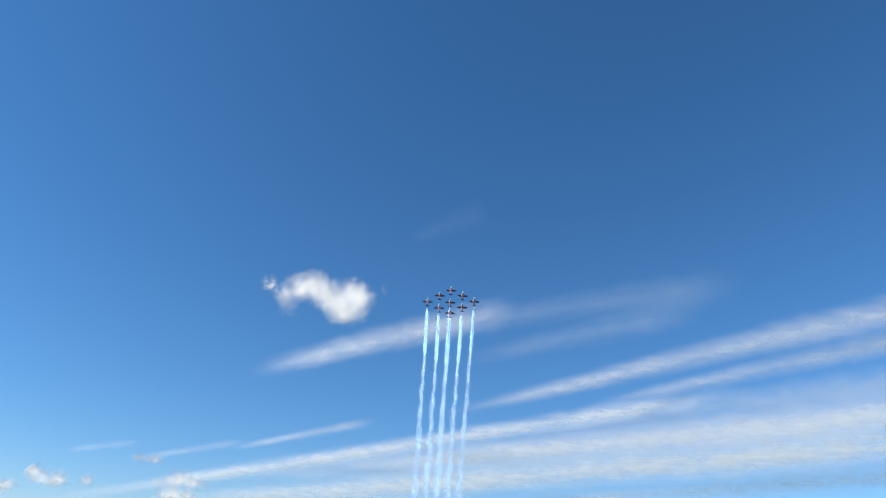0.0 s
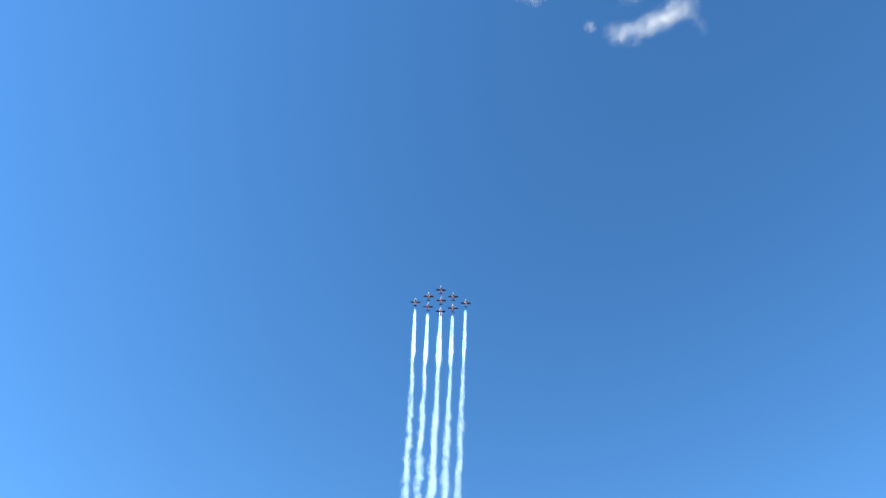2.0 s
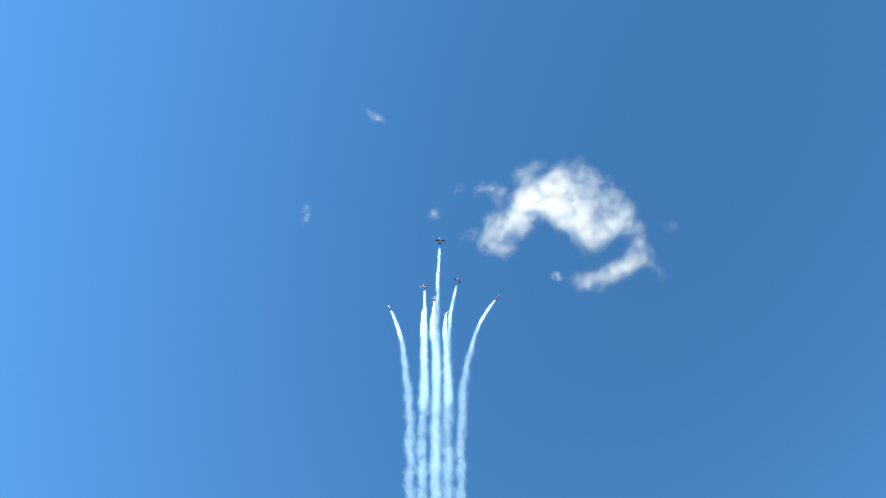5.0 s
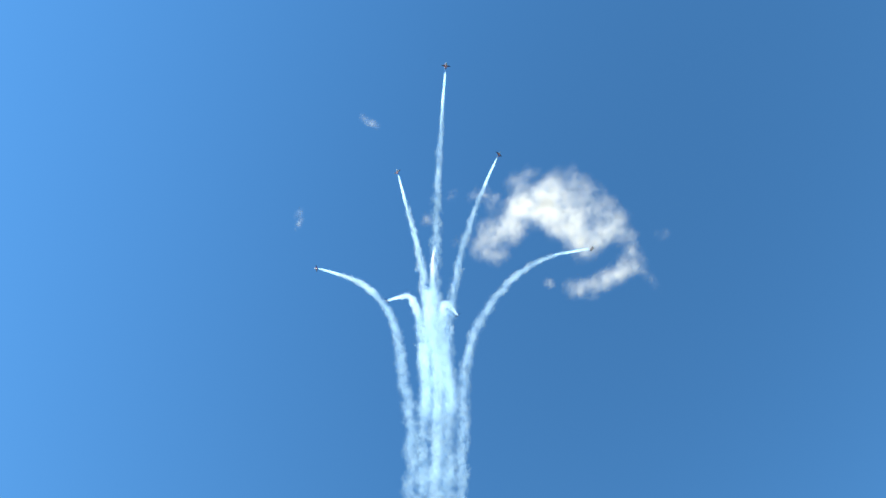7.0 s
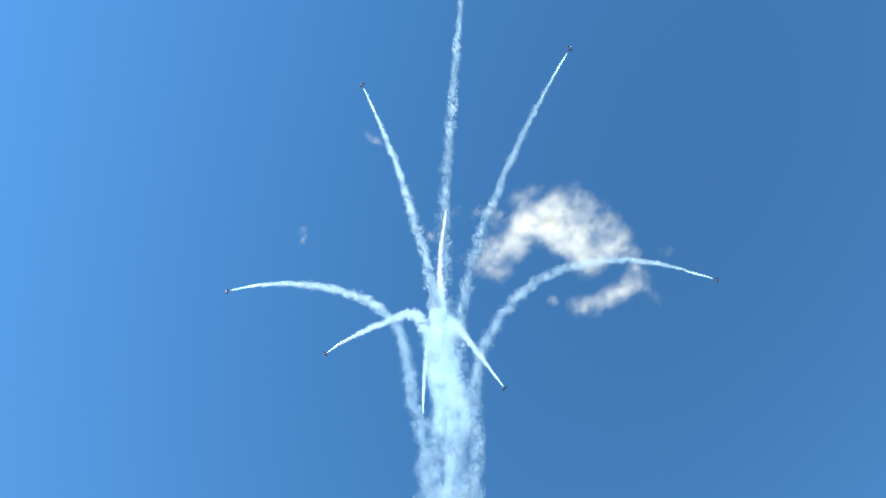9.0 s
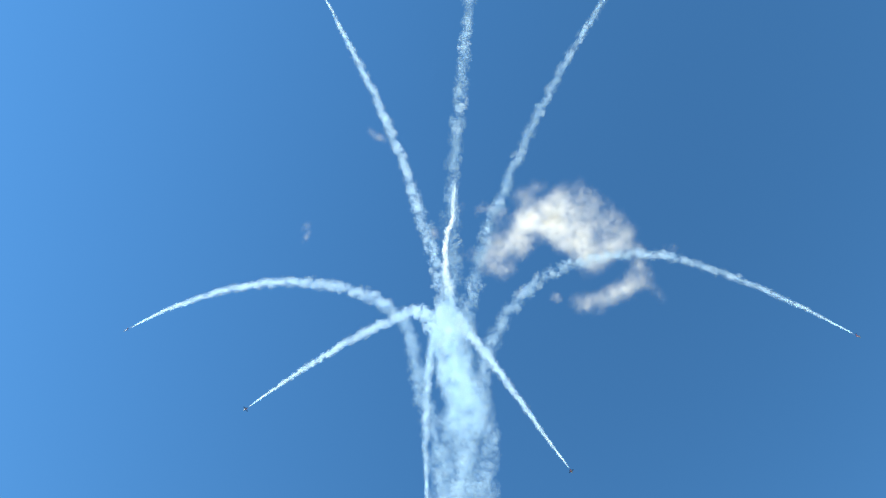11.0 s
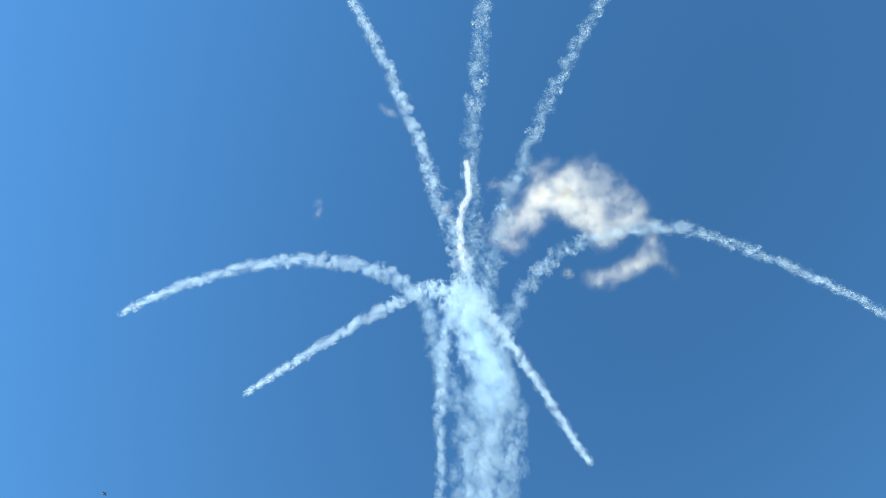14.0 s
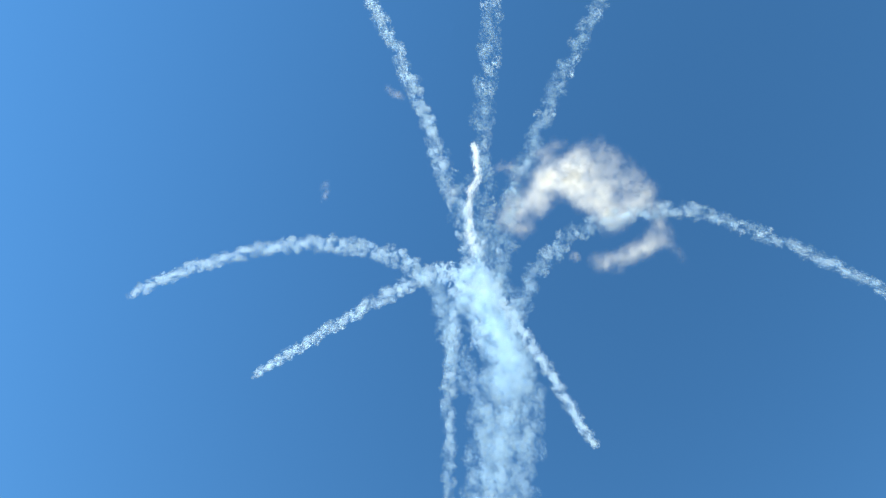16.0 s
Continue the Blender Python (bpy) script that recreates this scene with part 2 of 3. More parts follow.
for seed, where, blob, count, size, dense in (
        (5, (485, 527, 2082), (-151, -117, 0, 14, 16, 0.26), 78, 15, 0.28), (6, (485, 527, 2082), (239, -214, 0, 22, 16, 0.14), 60, 15, 0.28),
        (7, (485, 527, 2082), (-162, 282, 0, 28, 14, 0.32), 70, 14, 0.28), (20, (485, 527, 2082), (-138, 258, 0, 28, 18, 0.35), 80, 14, 0.28),
        (21, (485, 527, 2082), (-122, 222, 0, 26, 22, 0.3), 80, 14, 0.28), (8, (485, 527, 2082), (-228, 332, 0, 22, 14, 0.14), 40, 14, 0.28),
        (22, (485, 527, 2082), (-304, 191, 0, 24, 14, 0.2), 40, 14, 0.28), (23, (485, 527, 2082), (-280, 170, 0, 26, 18, 0.28), 60, 14, 0.28),
        (26, (485, 527, 2082), (-346, 316, 0, 24, 20, 0.3), 90, 14, 0.2),
        (9, (-183, 211, 2184), (-12, -3, 0, 22, 10, 0.4), 110, 16, 0.09), (24, (-183, 211, 2184), (15, 6, 0, 16, 8, 0.35), 80, 16, 0.09),
        (10, (-412, 542, 2094), (-11, 23, 0, 9, 18, 0.35), 110, 15, 0.07), (25, (-412, 542, 2094), (7, -12, 0, 8, 24, 0.4), 110, 15, 0.07)):
    tuft_cloud("cloud_shred", "small faint white shred of cloud", where, [blob], count, size, seed, dense=dense, group="cloud shreds")
tuft_cloud("cumulus_cloud", "compact bright white cumulus cloud with billowed top", (-564, 2920, 1184), [
    (-190, -13, 0, 42, 40, 0.9), (-127, 28, 0, 62, 55, 1.1), (-63, 42, 0, 70, 62, 1.25), (11, 14, 0, 70, 66, 1.25),
    (74, -32, 0, 70, 60, 1.2), (132, 42, 0, 55, 56, 1.2), (178, 12, 0, 55, 60, 1.1), (100, -85, 0, 60, 38, 0.9),
    (-152, -70, 0, 34, 36, 0.6), (-195, -60, 0, 18, 40, 0.6), (150, -60, 0, 60, 44, 1.0),
], 4500, 30, 11, torn=0.22, dense=0.17)
tuft_cloud("cloud_shred", "small white puff of cumulus cloud", (-564, 2920, 1184), [(-268, 23, 0, 34, 34, 0.8)], 60, 20, 12, group="cloud shreds")
tuft_cloud("cloud_shred", "small faint white shred of cloud", (-564, 2920, 1184), [(288, 70, 0, 14, 18, 0.3)], 24, 14, 13, group="cloud shreds")
for seed, where, blobs, count in (
        (14, (-1857, 3301, 308), [(-45, 14, 0, 34, 30, 1.0), (2, -4, 0, 48, 28, 1.0), (64, -8, 0, 40, 36, 1.0)], 160),
        (15, (-1683, 3393, 312), [(0, 0, 0, 34, 22, 0.6)], 40),
        (16, (-1287, 3557, 363), [(-60, -30, 0, 70, 30, 0.9), (0, 0, 0, 60, 34, 1.0), (74, -20, 0, 60, 28, 0.9)], 190),
        (17, (-1977, 3235, 254), [(-30, -8, 0, 44, 26, 0.9), (10, 2, 0, 34, 20, 0.8)], 80),
        (18, (-1463, 3479, 445), [(-30, -3, 0, 40, 12, 0.6), (35, 1, 0, 40, 12, 0.7)], 60),
        (19, (-1298, 3560, 285), [(-53, -10, 0, 50, 20, 1.0), (-1, 5, 0, 46, 26, 1.0), (56, 0, 0, 50, 20, 1.0)], 130)):
    tuft_cloud("low_cloud", "small white fair-weather cumulus low in the sky", where, blobs, count * 2, 26, seed, torn=0.1, dense=0.36, group="low clouds")


def streak(label, start, end, half, thick, bow=0.0, flare=1.6):
    """A cirrus streak: a thin lens of ice cloud from start to end, wider towards its end."""
    a, b = Vector(start), Vector(end)
    along, mid = (b - a), (a + b) / 2
    away = mid.normalized()
    side = away.cross(along).normalized()
    nu, nv = 40, 10
    verts, faces, uvs = [], [], []
    for i in range(nu + 1):
        u = i / nu
        w = half * (0.55 + (flare - 0.55) * u) / 1.1
        c = a + along * u + side * bow * math.sin(math.pi * u)
        for j in range(nv + 1):
            v = j / nv * 2 - 1
            verts.append(c + (side + away * 1.7) * v * w * 1.5 + away * (14 * math.sin(5 * u + 2 * v)) - mid)
            uvs.append((u * 0.998 + 0.001, j / nv * 0.998 + 0.001))
    for i in range(nu):
        for j in range(nv):
            k = i * (nv + 1) + j
            faces.append((k, k + 1, k + nv + 2, k + nv + 1))
    ob = mesh_object("cirrus_streak", verts, faces, CIRRUS)
    layer = ob.data.uv_layers.new(name="UVMap")
    loops = np.empty(len(ob.data.loops), dtype=np.int32)
    ob.data.loops.foreach_get("vertex_index", loops)
    layer.data.foreach_set("uv", np.array(uvs, dtype=np.float32)[loops].ravel())
    solid = ob.modifiers.new("depth", "SOLIDIFY")
    solid.thickness = 12
    ob.location = mid
    ob.color = (thick, thick, thick, 1)
    return tagged(ob, label, "cloud", "cirrus streaks")


streak("soft white cirrus streak with a feathered tip", (-1194, 3946, 1035), (550, 3905, 1585), 100, 0.3, -10, 1.15)
streak("very faint wide veil of cirrus", (-54, 3996, 1449), (1860, 3446, 1655), 115, 0.07, 0, 1.2)
streak("very faint wide veil of cirrus", (110, 4067, 1231), (1667, 3589, 1552), 85, 0.08, 0, 1.3)
streak("long white cirrus streak", (-13, 4157, 886), (3052, 2573, 1459), 54, 0.36, -4, 2)
streak("long white cirrus streak", (912, 4034, 982), (3059, 2641, 1318), 48, 0.31, 0, 1.9)
streak("bright white cirrus streak low in the sky", (-2245, 3605, 159), (1921, 3636, 1075), 40, 0.5, 10, 1.6)
streak("broad thin sheet of cirrus", (-1629, 3910, 349), (3114, 2760, 865), 130, 0.2, 0, 1.4)
streak("broad rippled white cirrus band", (141, 4181, 748), (3121, 2680, 1068), 80, 0.19, 0, 1.5)
streak("broad rippled white cirrus band", (-1137, 4072, 431), (3117, 2738, 924), 76, 0.46, 10, 1.5)
streak("broad rippled white cirrus band", (-1974, 3760, 160), (3107, 2799, 761), 84, 0.55, 0, 1.3)
streak("broad rippled white cirrus band", (-519, 4210, 260), (3096, 2840, 640), 56, 0.3, 0, 1.4)
streak("faint thin cirrus streak", (-1227, 4027, 588), (-338, 4150, 852), 30, 0.24, 0, 1.1)
streak("faint thin cirrus streak", (-1710, 3862, 476), (-1109, 4051, 653), 24, 0.16, 0, 1.1)
streak("faint thin cirrus streak", (-2022, 3708, 477), (-1674, 3863, 580), 22, 0.12, 0, 1.1)
streak("very faint wisp of cirrus", (-246, 3813, 1971), (300, 3680, 2190), 70, 0.012)


# ---- the aircraft: a small jet trainer, nose along +y ----
def build_jet():
    jet = new("aerobatic_jet")
    part("fuselage", hoops([(4.55, -0.12, 0.12, 0.1), (4.2, -0.1, 0.36, 0.3), (3.4, -0.04, 0.62, 0.5), (2.2, 0.0, 0.8, 0.66),
                            (0.6, 0.0, 0.9, 0.74), (-1.2, 0.02, 0.86, 0.7), (-2.8, 0.08, 0.62, 0.54), (-4.2, 0.14, 0.4, 0.38), (-4.7, 0.16, 0.3, 0.3)]), RED, jet)
    part("nose_cap", hoops([(4.9, -0.12, 0.03, 0.03), (4.82, -0.12, 0.12, 0.1), (4.56, -0.115, 0.2, 0.17), (4.2, -0.1, 0.39, 0.33), (3.4, -0.04, 0.65, 0.53), (2.2, 0.0, 0.83, 0.69), (1.5, 0.0, 0.86, 0.72)]), WHITE, jet, "white nose cap")
    part("canopy", hoops([(3.3, 0.42, 0.1, 0.06), (2.8, 0.5, 0.4, 0.28), (2.1, 0.6, 0.5, 0.44), (1.2, 0.62, 0.48, 0.42), (0.4, 0.56, 0.34, 0.26), (0.1, 0.52, 0.1, 0.1)]), GLAZE, jet, "dark tinted canopy")
    part("spine", hoops([(0.5, 0.62, 0.1, 0.12), (-0.6, 0.66, 0.3, 0.16), (-2.4, 0.56, 0.26, 0.14), (-3.6, 0.46, 0.12, 0.1)]), WHITE, jet, "white dorsal stripe")
    for side in (1, -1):
        part("wing", blade((1.15, -1.25, 0.7 * side, -0.28, 0.34), (0.45, -0.85, 5.2 * side, -0.06, 0.16)), RED, jet)
        part("wing_tip", blade((0.93, -1.13, 2.6 * side, -0.17, 0.33), (0.3, -0.8, 5.56 * side, -0.05, 0.14)), NAVY, jet, "dark wing tip")
        part("wing_flash", blade((0.82, 0.45, 1.3 * side, -0.24, 0.36), (0.72, 0.3, 2.6 * side, -0.18, 0.34)), WHITE, jet, "white flash on the wing")
        part("wing_underside", blade((0.5, -0.7, 1.1 * side, -0.42, 0.06), (0.3, -0.6, 3.3 * side, -0.28, 0.05)), WHITE, jet, "white panel under the wing")
        part("air_intake", hoops([(2.1, 0.0, 0.16, 0.3), (2.0, 0.0, 0.24, 0.38), (0.4, 0.0, 0.3, 0.44), (-1.4, 0.02, 0.1, 0.2)]), WHITE, jet, "white air intake").location.x = 0.82 * side
    part("belly_stripe", hoops([(3.0, -0.46, 0.2, 0.1), (1.0, -0.68, 0.4, 0.12), (-1.2, -0.62, 0.36, 0.12), (-3.2, -0.3, 0.14, 0.1)]), WHITE, jet, "white belly stripe")
    part("fin", blade((-2.6, -4.5, 0.3, 0, 0.24), (-3.9, -4.9, 2.1, 0, 0.14), True), RED, jet)
    part("tailplane", blade((-3.75, -4.85, 0.0, 2.08, 0.16), (-4.1, -4.8, 2.2, 2.1, 0.1)), NAVY, jet, "dark tailplane half")
    part("tailplane", blade((-3.75, -4.85, 0.0, 2.08, 0.16), (-4.1, -4.8, -2.2, 2.1, 0.1)), NAVY, jet, "dark tailplane half")
    part("exhaust_nozzle", hoops([(-4.6, 0.16, 0.33, 0.33), (-4.95, 0.17, 0.3, 0.3), (-5.0, 0.17, 0.24, 0.24)]), DARK, jet, "sooty exhaust nozzle")
    return tagged(jet, "red and white straight-winged jet trainer trailing white smoke", "aircraft", "display formation")


# ---- flight paths: metres east, north, up at these seconds ----
TIMES = (-1.5, 0, 1, 2, 3, 3.5, 4, 4.5, 5, 5.5, 6, 6.5, 7, 7.5, 8, 8.5, 9, 9.5, 10.5, 11.5, 12.5, 14, 16)
FLIGHTS = {
    "lead": [(13, 726, 93), (12, 643, 279), (12, 576, 400), (9, 475, 515), (7, 380, 590), (10, 343, 618), (12, 299, 646), (14, 252, 670),
        (16, 202, 694), (17, 151, 729), (19, 101, 765), (21, 53, 797), (24, 6, 825), (27, -41, 851), (31, -88, 874), (35, -134, 895),
        (39, -181, 916), (43, -227, 937), (51, -320, 978), (60, -413, 1019), (68, -505, 1060), (80, -644, 1121), (97, -830, 1203)],
    "inner_left": [(2, 727, 85), (-0, 645, 273), (-2, 580, 394), (-4, 481, 510), (-6, 383, 586), (-3, 347, 613), (-1, 324, 651), (1, 300, 693),
        (-0, 271, 732), (-5, 240, 774), (-13, 212, 818), (-23, 184, 860), (-35, 154, 899), (-49, 122, 934), (-66, 88, 966), (-85, 52, 996),
        (-106, 16, 1024), (-128, -20, 1052), (-173, -92, 1105), (-219, -164, 1158), (-265, -237, 1211), (-334, -346, 1290), (-426, -490, 1396)],
    "inner_right": [(25, 726, 87), (25, 644, 274), (25, 579, 395), (23, 480, 511), (21, 382, 586), (22, 346, 613), (25, 322, 652), (31, 295, 694),
        (40, 264, 734), (51, 228, 776), (67, 194, 820), (86, 160, 862), (107, 122, 898), (129, 82, 931), (154, 38, 959), (180, -7, 984),
        (208, -54, 1007), (238, -102, 1028), (298, -199, 1068), (358, -297, 1107), (418, -395, 1146), (509, -542, 1204), (630, -738, 1283)],
    "outer_left": [(-11, 727, 79), (-13, 648, 266), (-15, 585, 387), (-18, 486, 505), (-20, 402, 605), (-20, 376, 656), (-24, 356, 702), (-31, 338, 745),
        (-45, 323, 784), (-64, 312, 827), (-90, 312, 876), (-123, 317, 919), (-159, 322, 954), (-198, 329, 981), (-239, 338, 1001), (-282, 350, 1017),
        (-327, 366, 1029), (-373, 384, 1037), (-466, 429, 1042), (-561, 485, 1030), (-658, 550, 1005), (-806, 652, 960), (-1005, 790, 897)],
    "outer_right": [(36, 725, 83), (38, 646, 269), (39, 582, 389), (37, 484, 506), (35, 401, 605), (43, 372, 657), (55, 349, 704), (72, 325, 747),
        (97, 304, 787), (130, 284, 830), (172, 273, 876), (220, 269, 916), (269, 268, 946), (320, 269, 967), (373, 274, 979), (428, 282, 986),
        (484, 295, 989), (541, 311, 986), (652, 350, 968), (761, 397, 936), (868, 446, 899), (1029, 520, 841), (1244, 619, 764)],
    "second_left": [(1, 721, 71), (-0, 644, 258), (-2, 582, 379), (-4, 484, 497), (-6, 385, 577), (-3, 349, 609), (-2, 329, 655), (-1, 318, 706),
        (-2, 313, 753), (-7, 312, 799), (-14, 321, 843), (-27, 338, 883), (-45, 358, 919), (-69, 381, 950), (-97, 407, 978), (-128, 437, 1002),
        (-161, 470, 1022), (-197, 504, 1038), (-274, 573, 1053), (-361, 644, 1050), (-458, 719, 1036), (-607, 833, 1010), (-809, 988, 973)],
    "second_right": [(23, 720, 73), (25, 643, 260), (25, 580, 380), (23, 484, 497), (21, 386, 577), (23, 348, 609), (25, 328, 655), (26, 319, 705),
        (29, 315, 751), (34, 315, 797), (41, 328, 840), (51, 349, 878), (64, 374, 911), (80, 403, 940), (100, 436, 965), (125, 473, 986),
        (153, 513, 1003), (184, 555, 1014), (250, 642, 1019), (319, 728, 1007), (389, 814, 986), (494, 943, 954), (635, 1115, 911)],
    "middle": [(12, 733, 78), (12, 653, 269), (12, 589, 393), (10, 489, 513), (8, 390, 593), (10, 350, 621), (12, 325, 660), (12, 309, 703),
        (13, 292, 743), (14, 281, 785), (17, 282, 831), (20, 281, 882), (24, 275, 933), (27, 265, 985), (30, 253, 1037), (34, 241, 1088),
        (39, 230, 1139), (44, 223, 1189), (52, 221, 1290), (56, 235, 1391), (59, 255, 1492), (64, 288, 1644), (70, 331, 1847)],
    "rear": [(12, 714, 64), (12, 639, 251), (12, 578, 371), (10, 482, 489), (8, 382, 571), (10, 343, 605), (11, 321, 646), (11, 307, 690),
        (12, 294, 732), (13, 288, 767), (15, 297, 790), (16, 317, 807), (14, 342, 820), (12, 371, 831), (11, 404, 839), (10, 442, 843),
        (11, 485, 843), (13, 532, 840), (20, 636, 822), (28, 748, 796), (36, 862, 766), (49, 1034, 720), (65, 1264, 659)],
}
# way in which each aircraft's back turns as it breaks out, the seconds of its roll, and when its smoke begins
BREAKS = {
    "lead": ((0, -1, -0.4), 20, 21, 3.55), "inner_left": ((-0.45, -0.3, -0.75), 3.5, 4.4, 3.3), "inner_right": ((0.45, -0.3, -0.75), 3.5, 4.4, 3.3),
    "outer_left": ((-1, 0.1, -0.1), 3.3, 4.2, -1.6), "outer_right": ((1, 0.1, -0.1), 2.6, 3.3, -1.6),
    "second_left": ((-0.8, 0.6, -0.3), 3.6, 4.5, -1.6), "second_right": ((0.6, 0.7, -0.5), 3.6, 4.5, -1.6),
    "middle": ((0, 0.7, 0.7), 3.6, 4.8, -1.6), "rear": ((-0.1, 1, -0.6), 3.7, 4.8, -1.6),
}
SMOKE_OFF = 11.45


def along(name, t):
    """Place and heading of an aircraft at t: a smooth curve through its places."""
    ts, ps = TIMES, FLIGHTS[name]
    i = max(0, min(len(ts) - 2, int(np.searchsorted(ts, t)) - 1))

    def slope(k):
        lo, hi = max(0, k - 1), min(len(ts) - 1, k + 1)
        return (Vector(ps[hi]) - Vector(ps[lo])) / (ts[hi] - ts[lo])
    h = ts[i + 1] - ts[i]
    s = (t - ts[i]) / h
    p, q, m, n = Vector(ps[i]), Vector(ps[i + 1]), slope(i) * h, slope(i + 1) * h
    place = p * (2 * s**3 - 3 * s**2 + 1) + m * (s**3 - 2 * s**2 + s) + q * (3 * s**2 - 2 * s**3) + n * (s**3 - s**2)
    way = p * (6 * s * s - 6 * s) + m * (3 * s * s - 4 * s + 1) + q * (6 * s - 6 * s * s) + n * (3 * s * s - 2 * s)
    return place, way.normalized()


def attitude(name, t):
    place, ahead = along(name, t)
    turned, begin, end, _ = BREAKS[name]
    f = min(1, max(0, (t - begin) / (end - begin)))
    f = f * f * (3 - 2 * f)
    back = (Vector(EYE) - place).normalized() * (1 - f) + Vector(turned).normalized() * f
    right = ahead.cross(back).normalized()
    up = right.cross(ahead)
    m = Matrix((right, ahead, up)).transposed().to_4x4()
    m.translation = place
    return m


# ---- smoke: rigid billows of small puffs, laid down behind each aircraft ----
def ball():
    bm = bmesh.new()
    bmesh.ops.create_icosphere(bm, subdivisions=1, radius=1)
    v, f = [tuple(x.co) for x in bm.verts], [tuple(x.index for x in y.verts) for y in bm.faces]
    bm.free()
    return v, f


BALL_V, BALL_F = ball()


def billow_mesh(seed, mat, reach=6.3, puffs=42, least=0.6, most=2.3, flat=(0.3, 0.5)):
    """A lumpy pancake of smoke in the yz plane, bent and ragged: a few large lumps with many small ones on them."""
    rng = random.Random(seed)
    verts, faces = [], []
    for k in range(puffs):
        a, q = rng.uniform(0, 6.28), rng.random() ** 0.5
        r = (least + (most - least) * rng.random() ** 1.7) * (1.1 - 0.35 * q)
        y, z = 1.35 * reach * q * math.cos(a), reach * q * math.sin(a)
        c = Vector((0.3 * math.sin(y * 0.5 + seed) * q + rng.gauss(0, 0.1), y, z))
        base = len(verts)
        st = (rng.uniform(*flat), rng.uniform(0.85, 1.25), rng.uniform(0.85, 1.25))
        for v in BALL_V:
            d = 1 + 0.4 * noise.noise(Vector(v) * 1.7 + Vector((seed * 3.1, k * 1.7, 0)))
            verts.append(c + Vector((v[0] * st[0], v[1] * st[1], v[2] * st[2])) * r * d)
        faces += [tuple(base + i for i in f) for f in BALL_F]
    me = bpy.data.meshes.new("smoke_billow")
    me.from_pydata(verts, [], faces)
    me.polygons.foreach_set("use_smooth", [True] * len(me.polygons))
    me.materials.append(mat)
    me.update()
    return me


BILLOWS = [billow_mesh(seed, SMOKE) for seed in range(12)]
LIT_BILLOWS = [billow_mesh(seed, LIT_SMOKE) for seed in range(6)]
THIN_BILLOWS = [billow_mesh(seed, THIN_SMOKE) for seed in range(12)]
OLD_BILLOWS = [billow_mesh(seed + 40, OLD_SMOKE, 6.3, 84, 0.9, 2.9, (0.2, 0.35)) for seed in range(12)]
GAP = 9.0          # the smoke turns white this far behind the aircraft's middle
RATE = 58          # billows a second, at even steps of the flight
# the upper rank flies clear until it starts its own smoke out of the rank below
CARRIER = {"lead": "rear", "inner_left": "second_left", "inner_right": "second_right"}
# share of the billows that are thin, by aircraft
THINNED = {"lead": 0.9, "inner_right": 0.9, "rear": 0.75, "outer_right": 0.65, "inner_left": 0.35}
BROKEN = {"outer_left": 5.5, "outer_right": 5.2, "second_left": 5.1, "second_right": 5.1, "lead": 3.9, "middle": 4.8, "rear": 4.8, "inner_left": 3.9, "inner_right": 3.9}     # till then the smoke comes thin
SPREAD = {"middle": 0.5}
# once an aircraft is out of the camera's view its smoke is laid more sparsely
SPARSE_FROM = {"lead": 8.5, "inner_left": 10.2, "inner_right": 10.2}
RIDE = [0.5 * i for i in range(24)]
AGES = (0.1, 0.3, 0.8, 1.7, 3.2, 5.5, 9.0, 13.0)


# smoke drift by height, then by wake (laid at these seconds, metres east and north), fitted to the camera's view
DRIFT_EAST = ((260, 360, 460, 540, 620, 700, 900, 1100), (-1.0, -1.0, 0.0, 4.6, 5.8, 3.2, 1.6, 1.4))
DRIFT_NORTH = ((620, 700, 1100), (0.0, 0.65, 0.6))
WAKE_DRIFT = {
    "lead": ((5.5, -7, 0), (7, 3, 1), (8.5, 9, 1)),
    "inner_left": ((5, 11, -2), (6.5, 7, -2), (8, 2, -1), (9.5, 3, -1), (11.4, 2, -1)),
    "inner_right": ((5, 1, 1), (6.5, 5, 1), (8, -1, 2), (9.5, -2, -2), (11.4, -0, -0)),
    "outer_left": ((5, 11, -5), (6.5, 1, 3), (8, 1, 5), (9.5, 0, 1), (11.4, -10, -15)),
    "outer_right": ((5, -7, 0), (6.5, 1, -13), (8, -3, -27), (9.5, 6, -12), (11.4, 4, -10)),
    "second_left": ((5, 2, -1), (6.5, 1, -1), (8, 4, 8), (9.5, 3, 5), (11.4, -5, -5)),
    "second_right": ((5, -0, 0), (6.5, -2, 2), (8, 1, -1), (9.5, -1, 0), (11.4, -16, 11)),
    "middle": ((5.5, 12, -2), (7.5, -3, 1), (8, -1, -4), (8.5, 14, -2), (9.2, 4, -2), (11.4, -10, 1)),
    "rear": ((5.5, 0, 0), (8, -8, 0), (9.5, -6, 0), (11.4, -9, 1)),
}


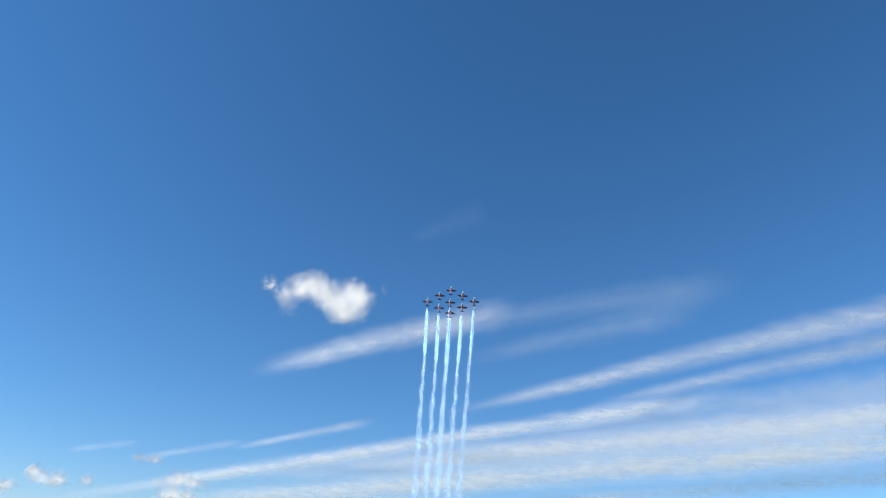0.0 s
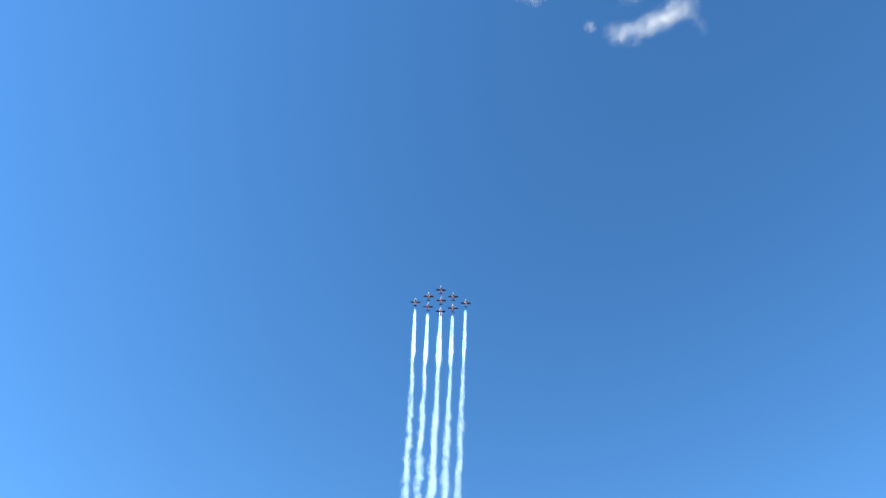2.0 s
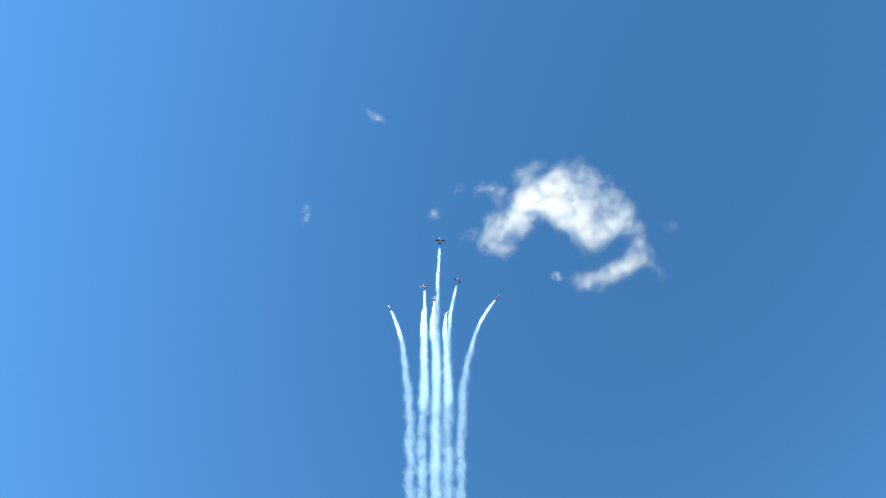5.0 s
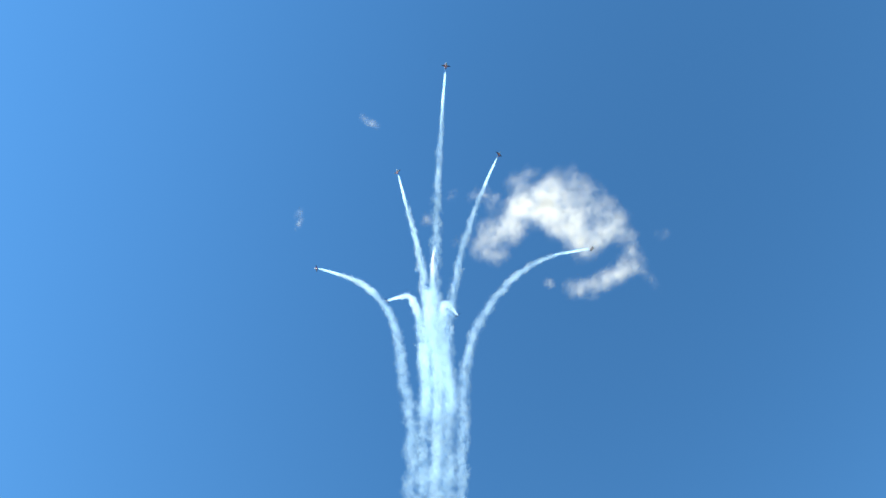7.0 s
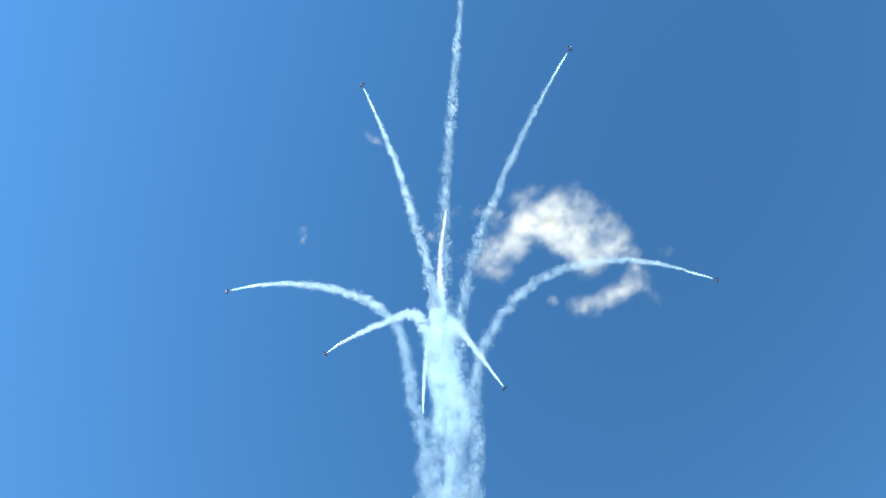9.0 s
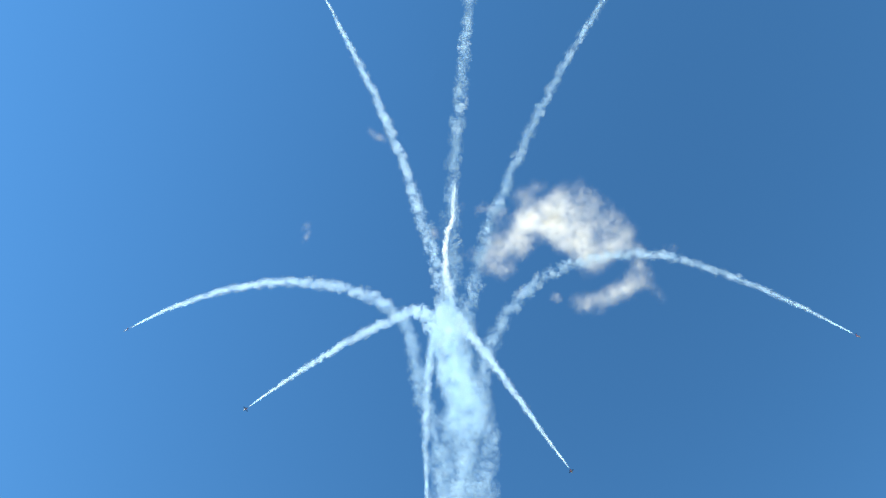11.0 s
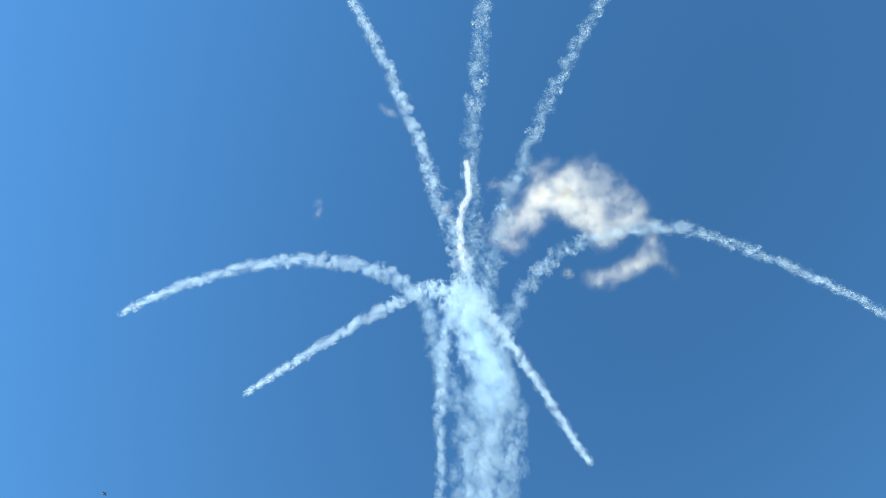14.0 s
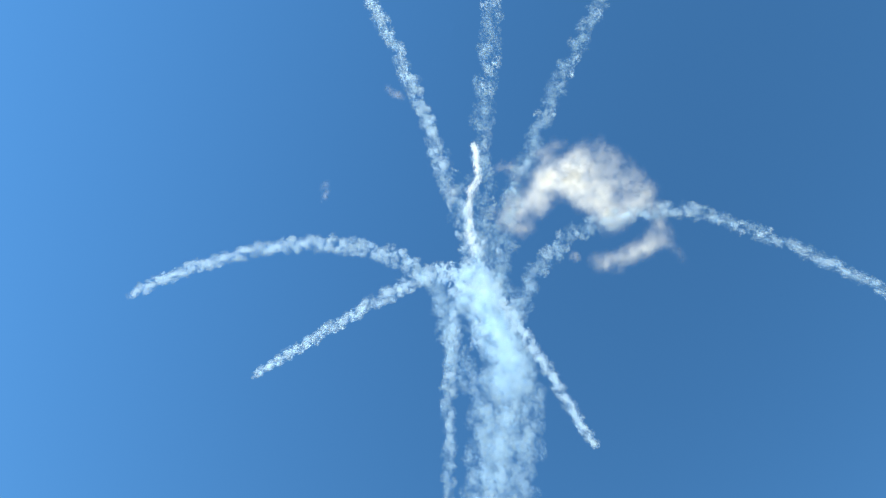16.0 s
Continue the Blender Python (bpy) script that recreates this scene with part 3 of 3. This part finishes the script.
def smoke_trail(name, seed):
    rng = random.Random(seed)
    trail = tagged(new("smoke_trail"), "billowing white smoke trail behind a display jet", "smoke trail", "smoke trails")
    moves = []
    laid = BREAKS[name][3]
    while laid < SMOKE_OFF - 0.15:
        if 2.2 < laid < BROKEN[name]:
            kinds = OLD_BILLOWS
        elif name == "middle" and laid > 5.8:
            kinds = LIT_BILLOWS
        else:
            share = 0.2 if laid <= 2.2 else 0.8 if name == "middle" else 0.2 if name == "rear" and laid < 6.3 else THINNED.get(name, 0.0)
            kinds = THIN_BILLOWS if rng.random() < share else BILLOWS
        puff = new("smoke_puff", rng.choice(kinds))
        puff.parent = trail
        puff.visible_shadow = False      # shadow off so that piled puffs stay white, in place of scattered light
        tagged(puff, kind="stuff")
        moves.append((puff, puff_rows(name, laid, rng)))
        laid += (2.0 if laid > SPARSE_FROM.get(name, 99) else 1.0) / RATE
    return moves


def wake(name, t, lag):
    """The pose of fresh smoke lag metres behind an aircraft: y along the flight, z towards the camera, so flat billows
    look thin from there.
    """
    here, _ = along(name, t)
    speed = (here - along(name, t - 0.1)[0]).length / 0.1
    place, ahead = along(name, t - lag / speed)
    up = (Vector(EYE) - place).normalized()
    right = ahead.cross(up).normalized()
    m = Matrix((right, ahead, right.cross(ahead))).transposed().to_4x4()
    m.translation = place
    return m


def puff_rows(name, laid_at, rng):
    """A billow rides in the wake, lag metres behind, until its place on the flight has come; there it stays and opens out."""
    speed = max(40.0, (along(name, laid_at)[0] - along(name, laid_at - 0.1)[0]).length / 0.1)
    lag = min(GAP + 8.0 + 34 * rng.random() ** 1.3, (SMOKE_OFF - laid_at) * speed)
    born = round((laid_at + lag / speed) * FPS) / FPS
    ripe = lag / speed
    loose = float(np.interp(laid_at, (4.2, 6.2), (1, SPREAD.get(name, 1))))
    flip = pose(0, 0, 0, 0, rng.choice((0, 180)), rng.gauss(0, 3))
    unroll = radians(rng.choice((-1, 1)) * rng.uniform(35, 88)) * loose
    axis = Vector((rng.gauss(0, 1), 0, rng.gauss(0, 1))).normalized()
    tumble = radians(max(-40, min(40, rng.gauss(0, 15)))) * loose
    drift = Vector([max(-1.7, min(1.7, rng.gauss(0, 1))) for _ in range(3)]) * 5.0 * loose
    if 2.2 < laid_at < BROKEN[name]:
        drift *= 0.8

    whens, easts, norths = zip(*WAKE_DRIFT[name])

    def opened_out(m, age, when):
        slow = float(np.interp(when, (-1.0, 2.0), (2.6, 1.2)))
        opened, spread = 1 - math.exp(-max(0.0, age - 0.1) / slow), 0.24 * age ** 0.8
        turn = Matrix.Rotation(tumble * opened, 4, axis) @ Matrix.Rotation(unroll * opened, 4, "Y")
        return m @ Matrix.Translation(drift * spread) @ turn @ flip

    def riding(t):
        return opened_out(wake(CARRIER.get(name, name) if t < 3.3 else name, t, lag), 0.6 * ripe, t)

    def laid(t):
        age = t - born
        m = wake(name, born, lag)
        height = m.translation.z
        shift = Vector((np.interp(height, *DRIFT_EAST), np.interp(height, *DRIFT_NORTH), 0)) * age
        eased = min(1.0, max(0.0, laid_at - 4.0)) * (1 - math.exp(-age / 3))
        offset = Vector((np.interp(laid_at, whens, easts), np.interp(laid_at, whens, norths), 0)) * eased
        return Matrix.Translation(shift + offset) @ opened_out(m, age + 0.6 * ripe, born)

    rows = [(t, riding(t)) for t in [r for r in RIDE if r < born - 0.2] + [born - 0.1] if t >= 0]
    stops = [max(born, 0.0)] + [born + a for a in AGES if born + a > 0.06 and born + a < SECONDS - 0.06] + [SECONDS]
    rows += [(t, laid(t)) for t in stops if t >= born]
    return rows


def motions():
    jet = build_jet()
    jets = [jet] + [copy_thing(jet, Matrix()) for _ in range(len(FLIGHTS) - 1)]
    for k, (thing, name) in enumerate(zip(jets, FLIGHTS)):
        walk(thing, [(0.25 * i, attitude(name, 0.25 * i)) for i in range(int(SECONDS * 4) + 1)])
        for puff, rows in smoke_trail(name, k):
            walk(puff, rows)


motions()
